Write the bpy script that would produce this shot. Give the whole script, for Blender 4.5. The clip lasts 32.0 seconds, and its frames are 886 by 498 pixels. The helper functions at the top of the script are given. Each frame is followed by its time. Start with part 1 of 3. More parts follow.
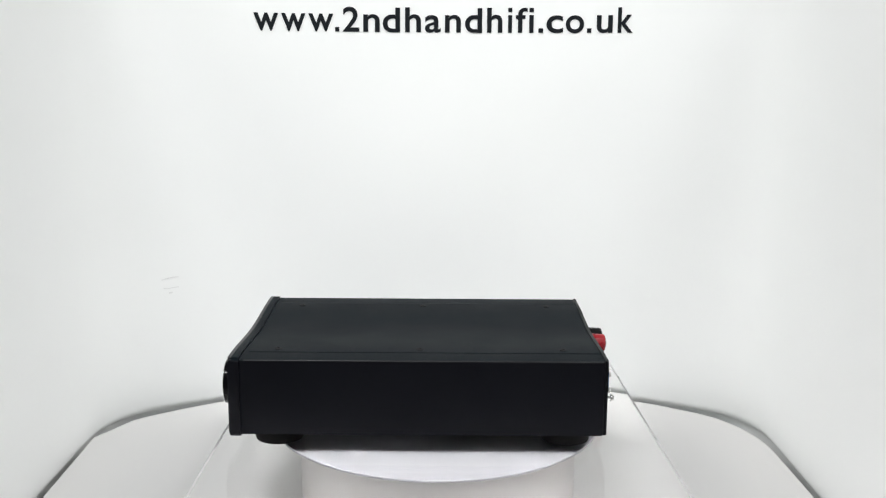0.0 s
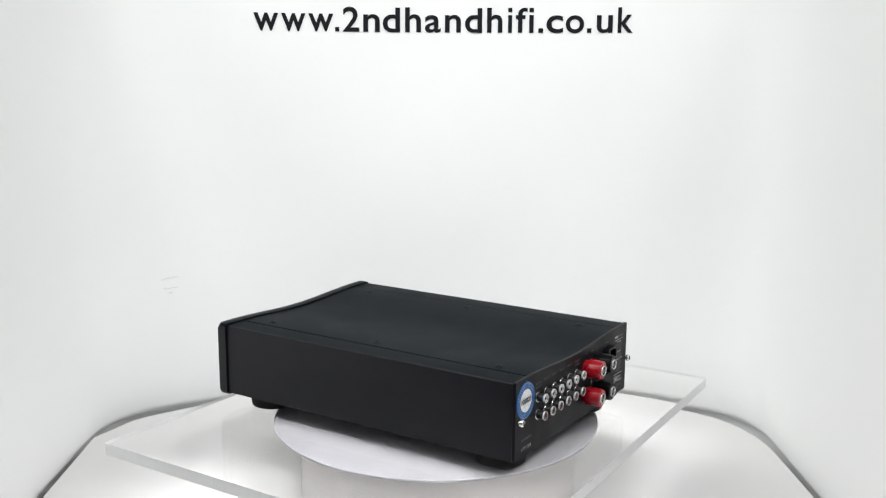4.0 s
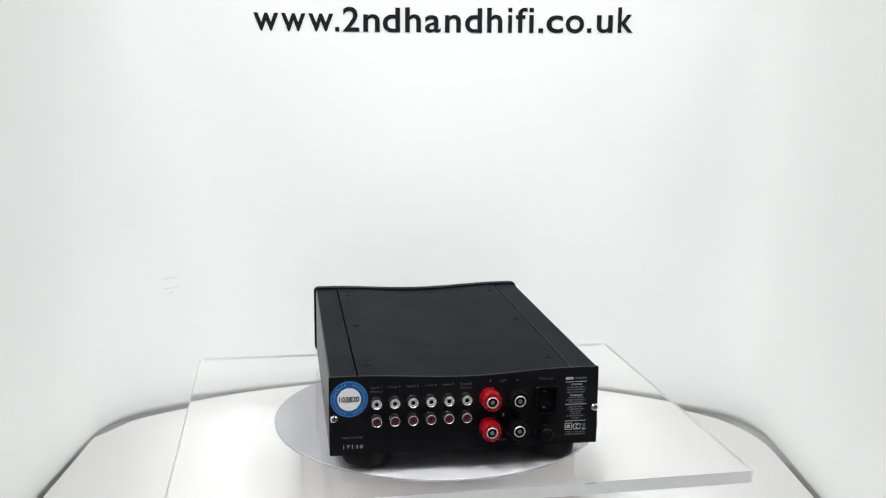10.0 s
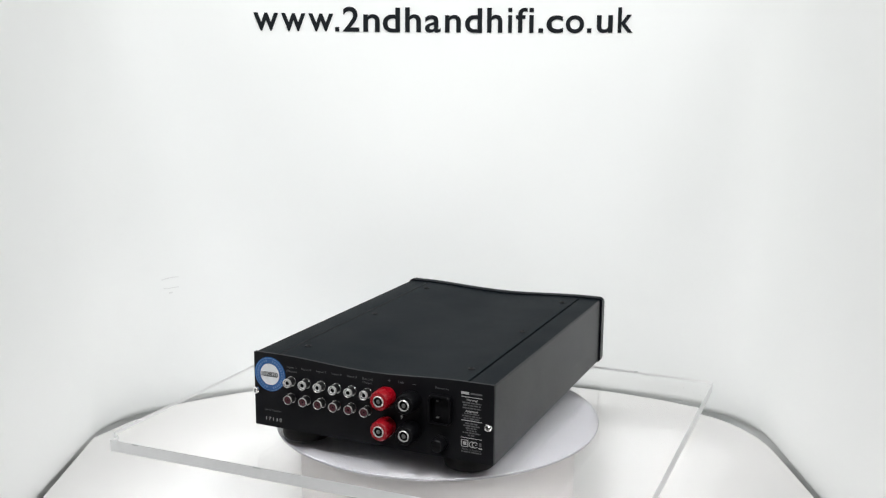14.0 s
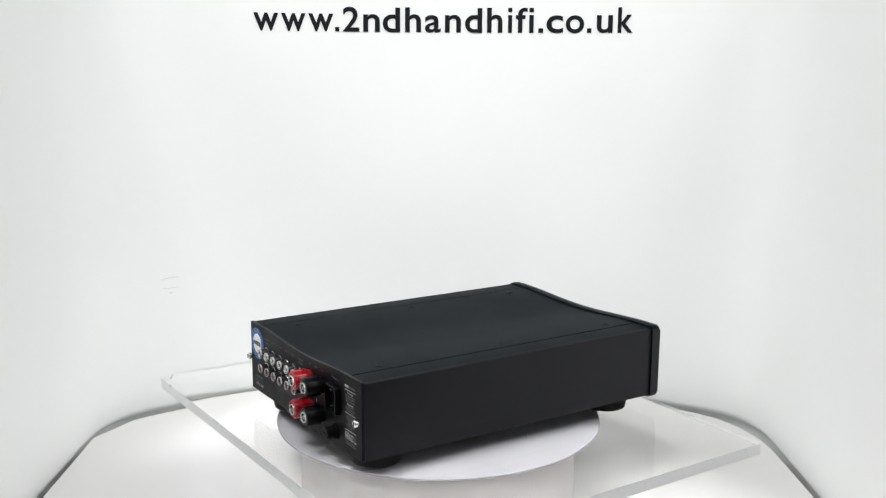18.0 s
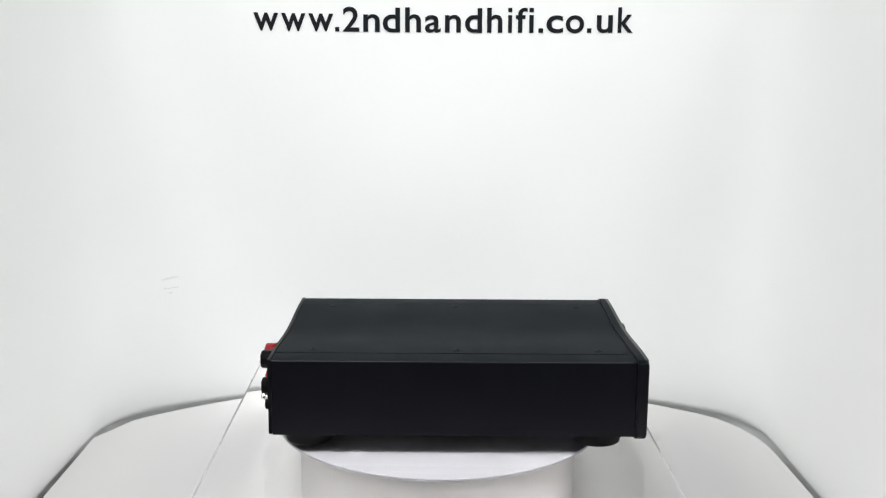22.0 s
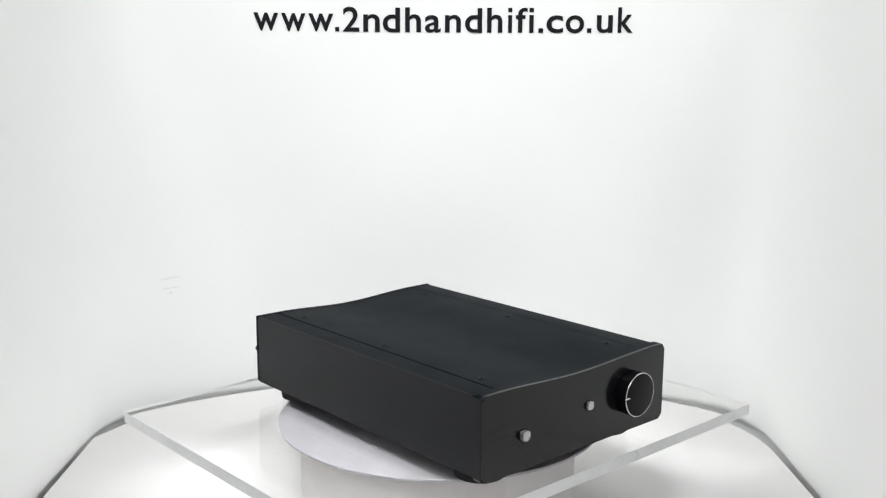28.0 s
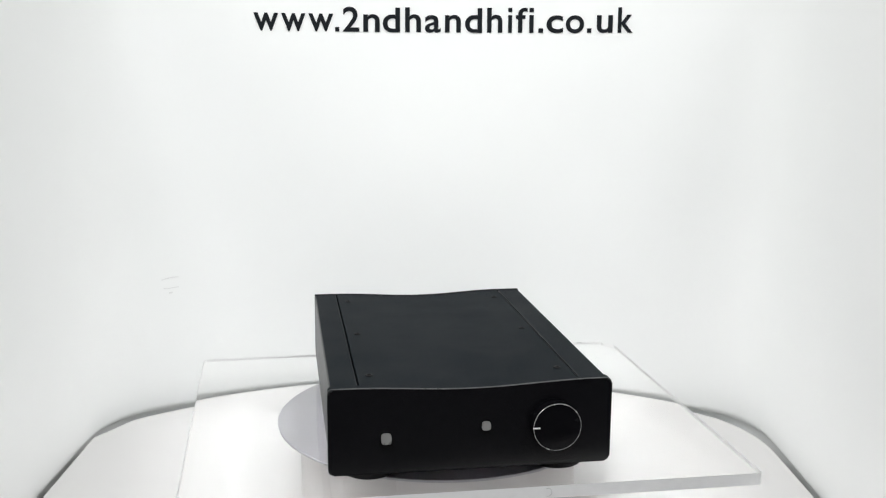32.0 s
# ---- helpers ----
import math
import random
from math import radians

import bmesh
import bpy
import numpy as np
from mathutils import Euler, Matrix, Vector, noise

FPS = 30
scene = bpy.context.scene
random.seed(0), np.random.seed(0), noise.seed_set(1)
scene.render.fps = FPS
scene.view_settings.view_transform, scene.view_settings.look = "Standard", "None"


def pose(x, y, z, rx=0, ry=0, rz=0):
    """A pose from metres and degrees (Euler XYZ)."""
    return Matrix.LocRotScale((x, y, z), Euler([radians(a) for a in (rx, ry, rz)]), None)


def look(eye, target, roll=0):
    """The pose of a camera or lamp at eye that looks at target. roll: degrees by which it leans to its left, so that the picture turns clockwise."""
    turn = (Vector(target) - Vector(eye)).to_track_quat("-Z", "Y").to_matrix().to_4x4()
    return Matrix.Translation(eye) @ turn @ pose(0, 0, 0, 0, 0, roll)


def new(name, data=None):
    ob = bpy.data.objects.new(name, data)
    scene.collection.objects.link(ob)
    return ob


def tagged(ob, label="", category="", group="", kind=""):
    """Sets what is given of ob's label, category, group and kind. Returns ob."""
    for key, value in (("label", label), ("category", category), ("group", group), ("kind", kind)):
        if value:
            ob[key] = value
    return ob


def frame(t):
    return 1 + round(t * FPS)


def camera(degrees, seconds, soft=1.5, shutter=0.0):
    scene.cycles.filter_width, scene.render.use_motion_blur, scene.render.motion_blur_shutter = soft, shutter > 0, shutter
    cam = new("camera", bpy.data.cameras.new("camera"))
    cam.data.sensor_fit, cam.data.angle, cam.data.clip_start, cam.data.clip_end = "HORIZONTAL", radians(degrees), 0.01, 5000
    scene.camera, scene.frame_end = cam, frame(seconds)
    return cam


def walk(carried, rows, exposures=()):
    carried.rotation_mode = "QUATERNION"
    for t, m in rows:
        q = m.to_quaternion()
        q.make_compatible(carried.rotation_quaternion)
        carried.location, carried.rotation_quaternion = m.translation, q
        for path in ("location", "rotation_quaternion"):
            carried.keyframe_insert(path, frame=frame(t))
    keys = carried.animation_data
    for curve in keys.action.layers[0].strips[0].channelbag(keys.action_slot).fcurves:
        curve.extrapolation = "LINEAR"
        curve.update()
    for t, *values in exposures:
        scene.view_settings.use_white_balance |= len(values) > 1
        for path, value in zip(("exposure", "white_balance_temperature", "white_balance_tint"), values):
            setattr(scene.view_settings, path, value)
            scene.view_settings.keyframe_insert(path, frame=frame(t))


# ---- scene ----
# Plan: the turntable's axis is the world's z axis, z = 0 is the top of the clear sheet,
# the camera stands at y = -0.90 and looks along +y into a white booth.
cam = camera(47.43, 32.0, soft=1.2)
EYE = Vector((0.0, -0.9008, 0.3236))
CAM = look(EYE, EYE + Vector((0.003844, 0.982084, -0.188403)), 0.366)
walk(cam, [(0.0, CAM), (32.0, CAM)])

# ---- world and lamps ----
world = bpy.data.worlds.new("world")
scene.world = world
world.use_nodes = True
world.node_tree.nodes["Background"].inputs[0].default_value = (0.75, 0.80, 0.88, 1)
world.node_tree.nodes["Background"].inputs[1].default_value = 0.05
scene.view_settings.exposure = 0.0


def area_lamp(name, place, target, width, height, watts, colour):
    data = bpy.data.lights.new(name, "AREA")
    data.shape, data.size, data.size_y = "RECTANGLE", width, height
    data.energy, data.color = watts, colour
    ob = new(name, data)
    ob.matrix_world = look(place, target)
    return ob


area_lamp("panel_lamp_west", (-0.53, -1.30, 2.40), (0.0, 0.10, 0.05), 0.70, 0.14, 33.0, (0.96, 0.98, 0.99))
area_lamp("panel_lamp_east", (0.96, -1.33, 2.40), (0.0, 0.10, 0.05), 0.70, 0.14, 24.0, (0.96, 0.98, 0.99))
# The side pair has no known source: fill added to even out the walls.
area_lamp("side_fill_west", (-1.66, -0.72, 2.00), (0.30, 0.10, 0.10), 1.6, 0.80, 32.5, (0.99, 0.985, 0.965))
area_lamp("side_fill_east", (1.66, -0.72, 2.00), (-0.30, 0.10, 0.10), 1.6, 0.80, 27.5, (0.99, 0.985, 0.965))


# ---- materials ----
def material(name, colour, rough=0.5, metal=0.0, spec=0.5, vary=0.06, scale=60.0, bump=0.0, fine=900.0, wear=0.08):
    """A painted, moulded or metal surface: colour and gloss vary at two scales, with fine relief."""
    m = bpy.data.materials.new(name)
    m.use_nodes = True
    nt = m.node_tree
    bsdf = nt.nodes["Principled BSDF"]
    bsdf.inputs["Metallic"].default_value = metal
    bsdf.inputs["Specular IOR Level"].default_value = spec
    tc = nt.nodes.new("ShaderNodeTexCoord")
    big = nt.nodes.new("ShaderNodeTexNoise")
    big.inputs["Scale"].default_value, big.inputs["Detail"].default_value = scale, 4.0
    small = nt.nodes.new("ShaderNodeTexNoise")
    small.inputs["Scale"].default_value, small.inputs["Detail"].default_value = fine, 2.0
    nt.links.new(tc.outputs["Object"], big.inputs["Vector"])
    nt.links.new(tc.outputs["Object"], small.inputs["Vector"])
    add = nt.nodes.new("ShaderNodeMath")
    add.operation = "MULTIPLY_ADD"
    add.inputs[1].default_value = 0.35
    nt.links.new(small.outputs["Fac"], add.inputs[0])
    nt.links.new(big.outputs["Fac"], add.inputs[2])
    ramp = nt.nodes.new("ShaderNodeMapRange")
    ramp.inputs["From Min"].default_value, ramp.inputs["From Max"].default_value = 0.35, 1.0
    ramp.inputs["To Min"].default_value, ramp.inputs["To Max"].default_value = 1 - vary, 1 + vary
    nt.links.new(add.outputs[0], ramp.inputs["Value"])
    mul = nt.nodes.new("ShaderNodeVectorMath")
    mul.operation = "SCALE"
    mul.inputs[0].default_value = colour
    nt.links.new(ramp.outputs["Result"], mul.inputs["Scale"])
    nt.links.new(mul.outputs["Vector"], bsdf.inputs["Base Color"])
    gloss = nt.nodes.new("ShaderNodeMapRange")
    gloss.inputs["From Min"].default_value, gloss.inputs["From Max"].default_value = 0.3, 0.7
    gloss.inputs["To Min"].default_value = max(0.02, rough - wear)
    gloss.inputs["To Max"].default_value = min(1.0, rough + wear)
    nt.links.new(big.outputs["Fac"], gloss.inputs["Value"])
    nt.links.new(gloss.outputs["Result"], bsdf.inputs["Roughness"])
    if bump:
        b = nt.nodes.new("ShaderNodeBump")
        b.inputs["Strength"].default_value, b.inputs["Distance"].default_value = bump, 0.0003
        nt.links.new(small.outputs["Fac"], b.inputs["Height"])
        nt.links.new(b.outputs["Normal"], bsdf.inputs["Normal"])
    return m


M_wall = material("white_booth_paint", (0.918, 0.928, 0.922), 0.75, spec=0.2, vary=0.012, scale=5.0, bump=0.05, fine=400)
M_table = material("white_laminate", (0.655, 0.646, 0.638), 0.42, spec=0.35, vary=0.012, scale=9.0, wear=0.06)
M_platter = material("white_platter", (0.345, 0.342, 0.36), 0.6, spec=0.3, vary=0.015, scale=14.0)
M_base = material("pale_plastic", (0.57, 0.55, 0.545), 0.6, spec=0.3, vary=0.02, scale=20.0)
M_room = material("grey_room_paint", (0.16, 0.16, 0.163), 0.9, spec=0.1, vary=0.05, scale=2.0)
M_floor = material("dark_room_floor", (0.09, 0.09, 0.09), 0.8, spec=0.2, vary=0.08, scale=3.0)
M_letter = material("black_vinyl", (0.011, 0.013, 0.016), 0.6, spec=0.12, vary=0.1, scale=40.0)
M_scuff = material("grey_scuff", (0.80, 0.805, 0.80), 0.8, spec=0.1, vary=0.05, scale=300.0)
M_case = material("satin_black_case", (0.0043, 0.0045, 0.0072), 0.36, spec=0.30, wear=0.02, vary=0.04, scale=25.0, bump=0.25, fine=1600)
# Dulled, bluer copy of the case paint, painting in the top's dim reflection.
M_top = material("dulled_black_topside", (0.0032, 0.0062, 0.0088), 0.5, spec=0.036, wear=0.03, vary=0.03, scale=22.0, bump=0.3, fine=1600)
M_front = material("gloss_black_front", (0.0052, 0.0052, 0.0064), 0.17, spec=0.36, vary=0.1, scale=30.0, wear=0.015)
M_rear = material("black_rear_paint", (0.0068, 0.0068, 0.0084), 0.45, spec=0.13, vary=0.1, scale=40.0, bump=0.15, fine=1500)
M_knob = material("black_knob", (0.004, 0.004, 0.005), 0.2, spec=0.12, vary=0.1, scale=90.0)
# Pale underside, made up to lift the shade between case and sheet.
M_under = material("pale_underside_bounce", (0.48, 0.48, 0.49), 0.5, spec=0.4, vary=0.08, scale=40.0)
M_rubber = material("black_rubber", (0.008, 0.007, 0.0075), 0.6, spec=0.25, vary=0.12, scale=90.0)
# Lighter case paint that draws the highlight line along the top folds.
M_edge = material("black_edge_highlight", (0.010, 0.010, 0.012), 0.36, spec=0.26, vary=0.2, scale=140.0, wear=0.06)
M_lip = material("gloss_black_rim", (0.0055, 0.0055, 0.0066), 0.28, spec=0.22, vary=0.1, scale=60.0, wear=0.02)
M_groove = material("dark_gap", (0.002, 0.002, 0.002), 0.8, spec=0.05, vary=0.1)
M_chrome = material("nickel_plate", (0.82, 0.81, 0.80), 0.2, metal=1.0, vary=0.06, scale=120.0)
M_rim = material("nickel_rim", (0.80, 0.79, 0.78), 0.27, metal=0.6, vary=0.08, scale=160.0)
M_ring = material("bright_trim", (0.86, 0.86, 0.86), 0.22, metal=0.8, vary=0.03, scale=120.0)
M_button = material("silver_button", (0.50, 0.50, 0.49), 0.32, metal=0.7, vary=0.08, scale=200.0)
M_white_ins = material("white_insert", (0.72, 0.72, 0.71), 0.45, vary=0.05, scale=200.0)
M_red_ins = material("dark_red_insert", (0.060, 0.004, 0.012), 0.45, vary=0.08, scale=200.0)
M_red = material("red_plastic", (0.31, 0.002, 0.009), 0.28, spec=0.5, vary=0.06, scale=120.0)
M_blackp = material("black_plastic", (0.0036, 0.0036, 0.0044), 0.35, spec=0.12, vary=0.1, scale=120.0)
# Nickel darkened to paint in the barrels' shade and the black panel's reflection.
M_shell = material("nickel_barrel_shade", (0.07, 0.07, 0.074), 0.32, metal=0.9, vary=0.1, scale=160.0)
M_pin = material("dull_pin", (0.22, 0.22, 0.22), 0.4, metal=1.0, vary=0.1, scale=160.0)
M_hole = material("dark_bore", (0.003, 0.003, 0.003), 0.7, spec=0.05, vary=0.1)
M_print = material("white_print", (0.42, 0.42, 0.42), 0.6, spec=0.2, vary=0.05, scale=300.0)
M_white = material("white_paint_mark", (0.78, 0.78, 0.77), 0.5, vary=0.03, scale=200.0)
M_dimprint = material("grey_print", (0.105, 0.105, 0.11), 0.6, spec=0.2, vary=0.08, scale=300.0)
M_blue = material("blue_sticker", (0.022, 0.108, 0.32), 0.2, spec=0.75, vary=0.06, scale=160.0)
M_paper = material("white_sticker", (0.80, 0.81, 0.84), 0.25, spec=0.5, vary=0.02, scale=160.0)
M_paleblue = material("pale_blue_print", (0.075, 0.21, 0.47), 0.5, vary=0.05, scale=160.0)
M_ink = material("black_ink", (0.012, 0.012, 0.015), 0.5, vary=0.1, scale=200.0)


def clear_acrylic(name):
    """Polished clear sheet, real glass optics with faint smears."""
    m = bpy.data.materials.new(name)
    m.use_nodes = True
    nt = m.node_tree
    out = nt.nodes["Material Output"]
    nt.nodes.remove(nt.nodes["Principled BSDF"])
    clear = nt.nodes.new("ShaderNodeBsdfGlass")
    clear.inputs["Color"].default_value = (0.998, 0.997, 0.995, 1)
    clear.inputs["IOR"].default_value = 1.49
    tc = nt.nodes.new("ShaderNodeTexCoord")
    n = nt.nodes.new("ShaderNodeTexNoise")
    n.inputs["Scale"].default_value = 14.0
    r = nt.nodes.new("ShaderNodeMapRange")
    r.inputs["To Min"].default_value, r.inputs["To Max"].default_value = 0.0, 0.02
    nt.links.new(tc.outputs["Object"], n.inputs["Vector"])
    nt.links.new(n.outputs["Fac"], r.inputs["Value"])
    nt.links.new(r.outputs["Result"], clear.inputs["Roughness"])
    plain = nt.nodes.new("ShaderNodeBsdfRefraction")
    plain.inputs["Color"].default_value = (0.985, 0.984, 0.982, 1)
    plain.inputs["IOR"].default_value, plain.inputs["Roughness"].default_value = 1.49, 0.0
    mix = nt.nodes.new("ShaderNodeMixShader")
    mix.inputs[0].default_value = 0.70
    nt.links.new(clear.outputs[0], mix.inputs[1])
    nt.links.new(plain.outputs[0], mix.inputs[2])
    nt.links.new(mix.outputs[0], out.inputs["Surface"])
    return m


def sawn_acrylic(name):
    """A frosted saw cut: scatters the light that falls on it and that comes through the sheet."""
    m = bpy.data.materials.new(name)
    m.use_nodes = True
    nt = m.node_tree
    out = nt.nodes["Material Output"]
    nt.nodes.remove(nt.nodes["Principled BSDF"])
    tc = nt.nodes.new("ShaderNodeTexCoord")
    n = nt.nodes.new("ShaderNodeTexNoise")
    n.inputs["Scale"].default_value, n.inputs["Detail"].default_value = 180.0, 5.0
    r = nt.nodes.new("ShaderNodeMapRange")
    r.inputs["To Min"].default_value, r.inputs["To Max"].default_value = 0.90, 0.99
    c = nt.nodes.new("ShaderNodeCombineColor")
    nt.links.new(tc.outputs["Object"], n.inputs["Vector"])
    nt.links.new(n.outputs["Fac"], r.inputs["Value"])
    for k in range(3):
        nt.links.new(r.outputs["Result"], c.inputs[k])
    matt = nt.nodes.new("ShaderNodeBsdfDiffuse")
    glow = nt.nodes.new("ShaderNodeBsdfTranslucent")
    shine = nt.nodes.new("ShaderNodeBsdfGlossy")
    shine.inputs["Roughness"].default_value = 0.4
    a, b = (nt.nodes.new("ShaderNodeMixShader") for _ in range(2))
    a.inputs[0].default_value, b.inputs[0].default_value = 0.3, 0.04
    nt.links.new(c.outputs["Color"], matt.inputs["Color"])
    nt.links.new(c.outputs["Color"], glow.inputs["Color"])
    nt.links.new(matt.outputs[0], a.inputs[1])
    nt.links.new(glow.outputs[0], a.inputs[2])
    nt.links.new(a.outputs[0], b.inputs[1])
    nt.links.new(shine.outputs[0], b.inputs[2])
    nt.links.new(b.outputs[0], out.inputs["Surface"])
    return m


M_acrylic = clear_acrylic("clear_acrylic")
M_sawn = sawn_acrylic("sawn_acrylic_edge")


# ---- mesh helpers ----
def finish(name, bm, mats, smooth=True, angle=35):
    bmesh.ops.recalc_face_normals(bm, faces=bm.faces[:])
    me = bpy.data.meshes.new(name)
    bm.to_mesh(me)
    bm.free()
    for m in (mats if isinstance(mats, (list, tuple)) else (mats,)):
        me.materials.append(m)
    if smooth:
        me.polygons.foreach_set("use_smooth", [True] * len(me.polygons))
        me.set_sharp_from_angle(angle=radians(angle))
    return me


def part(name, bm, mat, parent, label="", at=None, smooth=True, angle=35):
    me = bm if isinstance(bm, bpy.types.Mesh) else finish(name, bm, mat, smooth, angle)
    ob = new(name, me)
    if parent is not None:
        ob.parent = parent
    if at is not None:
        ob.matrix_local = at
    if label:
        ob["label"] = label
    return ob


def bevelled(bm, width, segments=2, angle=30):
    edges = [e for e in bm.edges if len(e.link_faces) == 2 and e.calc_face_angle(0) > radians(angle)]
    bmesh.ops.bevel(bm, geom=edges, offset=width, segments=segments, affect="EDGES", profile=0.5, clamp_overlap=True)
    return bm


def box(x0, x1, y0, y1, z0, z1, bevel=0.0, segments=2, bm=None):
    own = bm is None
    bm = bm or bmesh.new()
    m = Matrix.LocRotScale(((x0 + x1) / 2, (y0 + y1) / 2, (z0 + z1) / 2), None, (x1 - x0, y1 - y0, z1 - z0))
    bmesh.ops.create_cube(bm, size=1.0, matrix=m)
    return bevelled(bm, bevel, segments) if bevel and own else bm


def prism(outline, d0, d1, axis="y", bm=None):
    """A closed outline of (x, z) drawn out along y, or of (x, y) along z."""
    bm = bm or bmesh.new()
    put = (lambda p, d: (p[0], d, p[1])) if axis == "y" else (lambda p, d: (p[0], p[1], d))
    a = [bm.verts.new(put(p, d0)) for p in outline]
    b = [bm.verts.new(put(p, d1)) for p in outline]
    n = len(outline)
    for i in range(n):
        bm.faces.new((a[i], a[(i + 1) % n], b[(i + 1) % n], b[i]))
    bm.faces.new(a)
    bm.faces.new(b)
    return bm


def lathe(profile, sides=32, axis="y", bm=None, flute=0, depth=0.0, caps=(True, True)):
    """A profile of (radius, height) turned round y or z; flutes notch every other side of the wall."""
    bm = bm or bmesh.new()
    rings = []
    for r, h in profile:
        ring = []
        for i in range(sides):
            a = 2 * math.pi * i / sides
            q = r - (depth if flute and i % flute == 0 and r > depth * 3 else 0.0)
            x, z = q * math.cos(a), q * math.sin(a)
            ring.append(bm.verts.new((x, h, z) if axis == "y" else (x, z, h)))
        rings.append(ring)
    for a, b in zip(rings, rings[1:]):
        for i in range(sides):
            bm.faces.new((a[i], a[(i + 1) % sides], b[(i + 1) % sides], b[i]))
    if profile[0][0] > 0 and caps[0]:
        bm.faces.new(rings[0])
    if profile[-1][0] > 0 and caps[1]:
        bm.faces.new(rings[-1])
    bmesh.ops.remove_doubles(bm, verts=bm.verts[:], dist=1e-6)
    return bm


def rounded(x0, x1, z0, z1, r, steps=6):
    """The outline of a rectangle with round corners."""
    out = []
    for cx, cz, a0 in ((x1 - r, z1 - r, 0), (x0 + r, z1 - r, 90), (x0 + r, z0 + r, 180), (x1 - r, z0 + r, 270)):
        for i in range(steps + 1):
            a = radians(a0 + 90 * i / steps)
            out.append((cx + r * math.cos(a), cz + r * math.sin(a)))
    return out


def glyphs(text, bold=0.0, thick=0.02):
    """The built-in font's letters as a mesh, one unit high."""
    data = bpy.data.curves.new("letters", "FONT")
    data.body, data.size, data.offset, data.extrude, data.resolution_u = text, 1.0, bold, thick, 6
    ob = new("letters", data)
    bpy.context.view_layer.update()
    me = bpy.data.meshes.new_from_object(ob.evaluated_get(bpy.context.evaluated_depsgraph_get()))
    bpy.data.objects.remove(ob)
    bpy.data.curves.remove(data)
    return me


def lettering(name, text, x, z, width, height, y, mat, parent, bold=0.0, label=""):
    """Printed words on the rear panel, centred at (x, z), read from behind the amplifier."""
    me = glyphs(text, bold)
    co = np.empty(len(me.vertices) * 3)
    me.vertices.foreach_get("co", co)
    co = co.reshape(-1, 3)
    lo, hi = co.min(0), co.max(0)
    u = (co[:, 0] - (lo[0] + hi[0]) / 2) / (hi[0] - lo[0]) * width
    v = (co[:, 1] - (lo[1] + hi[1]) / 2) / (hi[1] - lo[1]) * height
    d = (co[:, 2] - lo[2]) / max(hi[2] - lo[2], 1e-6) * 0.0001
    me.vertices.foreach_set("co", np.stack([-u, d, v], 1).ravel())
    me.materials.clear()
    me.materials.append(mat)
    me.update()
    return part(name, me, mat, parent, label, pose(x, y, z))


# ---- booth, table and room ----
BOOTH, WALL_R = Vector((-0.0026, -0.2700)), 0.6096     # the wall's curved back
TABLE, TABLE_R, TABLE_Z = Vector((-0.0026, -0.1950)), 0.5140, -0.085


def arc_line(centre, radius, a0, a1, steps):
    return [centre + radius * Vector((math.sin(radians(a0 + (a1 - a0) * i / steps)), math.cos(radians(a0 + (a1 - a0) * i / steps)))) for i in range(steps + 1)]


def turn(p, q, r, steps=14):
    """A soft bend from p to r with its corner at q."""
    return [(1 - t) ** 2 * p + 2 * t * (1 - t) * q + t * t * r for t in (k / steps for k in range(1, steps + 1))]


def booth_line(left, right, front, arc=33.0):
    """From the left front round the back to the right front."""
    pts = arc_line(BOOTH, WALL_R, -arc, arc, 48)
    ends = []
    for p, x in ((pts[0], left), (pts[-1], right)):
        drop = abs(x - p.x) * math.tan(radians(arc))
        q = Vector((x, p.y - drop))
        ends.append(turn(p, q, Vector((x, q.y - 0.07))) + [Vector((x, front))])
    return ends[0][::-1] + pts + ends[1]


def table_line():
    """The table's outline: a sharp corner on one side, a worn round one on the other."""
    pts = [Vector((-0.3645, -0.35)), Vector((-0.3735, 0.134))] + arc_line(TABLE, TABLE_R, -42.0, 38.0, 60)
    return pts + turn(pts[-1], Vector((0.3530, 0.1650)), Vector((0.3545, 0.100)), 10) + [Vector((0.3624, -0.35))]


ROLL = 0.0105   # the wall's lower edge rolls back behind the table


def wall_mesh(line, thick, z0, z1):
    """The booth's sheet: upright, rolled back to a skirt at table height."""
    knee = TABLE_Z - 0.0024
    inner = [(0.0, z1), (0.0, knee + 0.30), (0.0, knee + 0.06), (0.0, knee + 0.0025)]
    inner += [(ROLL * (math.cos(radians(9)) - math.cos(radians(a))), knee - ROLL * (math.sin(radians(a)) - math.sin(radians(9)))) for a in range(9, 91, 9)]
    inner += [(ROLL + 0.002, knee - ROLL - 0.004), (ROLL + 0.002, z0)]
    section = inner + [(ROLL + thick, z0), (ROLL + thick, knee - ROLL + thick), (thick, knee + 0.02), (thick, z1)]
    bm = bmesh.new()
    rings = []
    for i, p in enumerate(line):
        d = (line[min(i + 1, len(line) - 1)] - line[max(i - 1, 0)]).normalized()
        n = Vector((-d.y, d.x))
        rings.append([bm.verts.new((p.x + n.x * o, p.y + n.y * o, z)) for o, z in section])
    k = len(section)
    for a, b in zip(rings, rings[1:]):
        for i in range(k):
            bm.faces.new((a[i], a[(i + 1) % k], b[(i + 1) % k], b[i]))
    bm.faces.new(rings[0])
    bm.faces.new(rings[-1])
    return bm


wall = part("wall_booth", wall_mesh(booth_line(-0.3795, 0.3655, -0.360), 0.012, -0.85, 0.52), M_wall, None)
tagged(wall, "smooth white curved wall of a photo booth", "wall", kind="structure")

# Unseen white board, added to bounce light into the gap behind the table.
ledge = prism([tuple(p) for p in booth_line(-0.3790, 0.3650, -0.355)], -0.150, -0.127, "z")
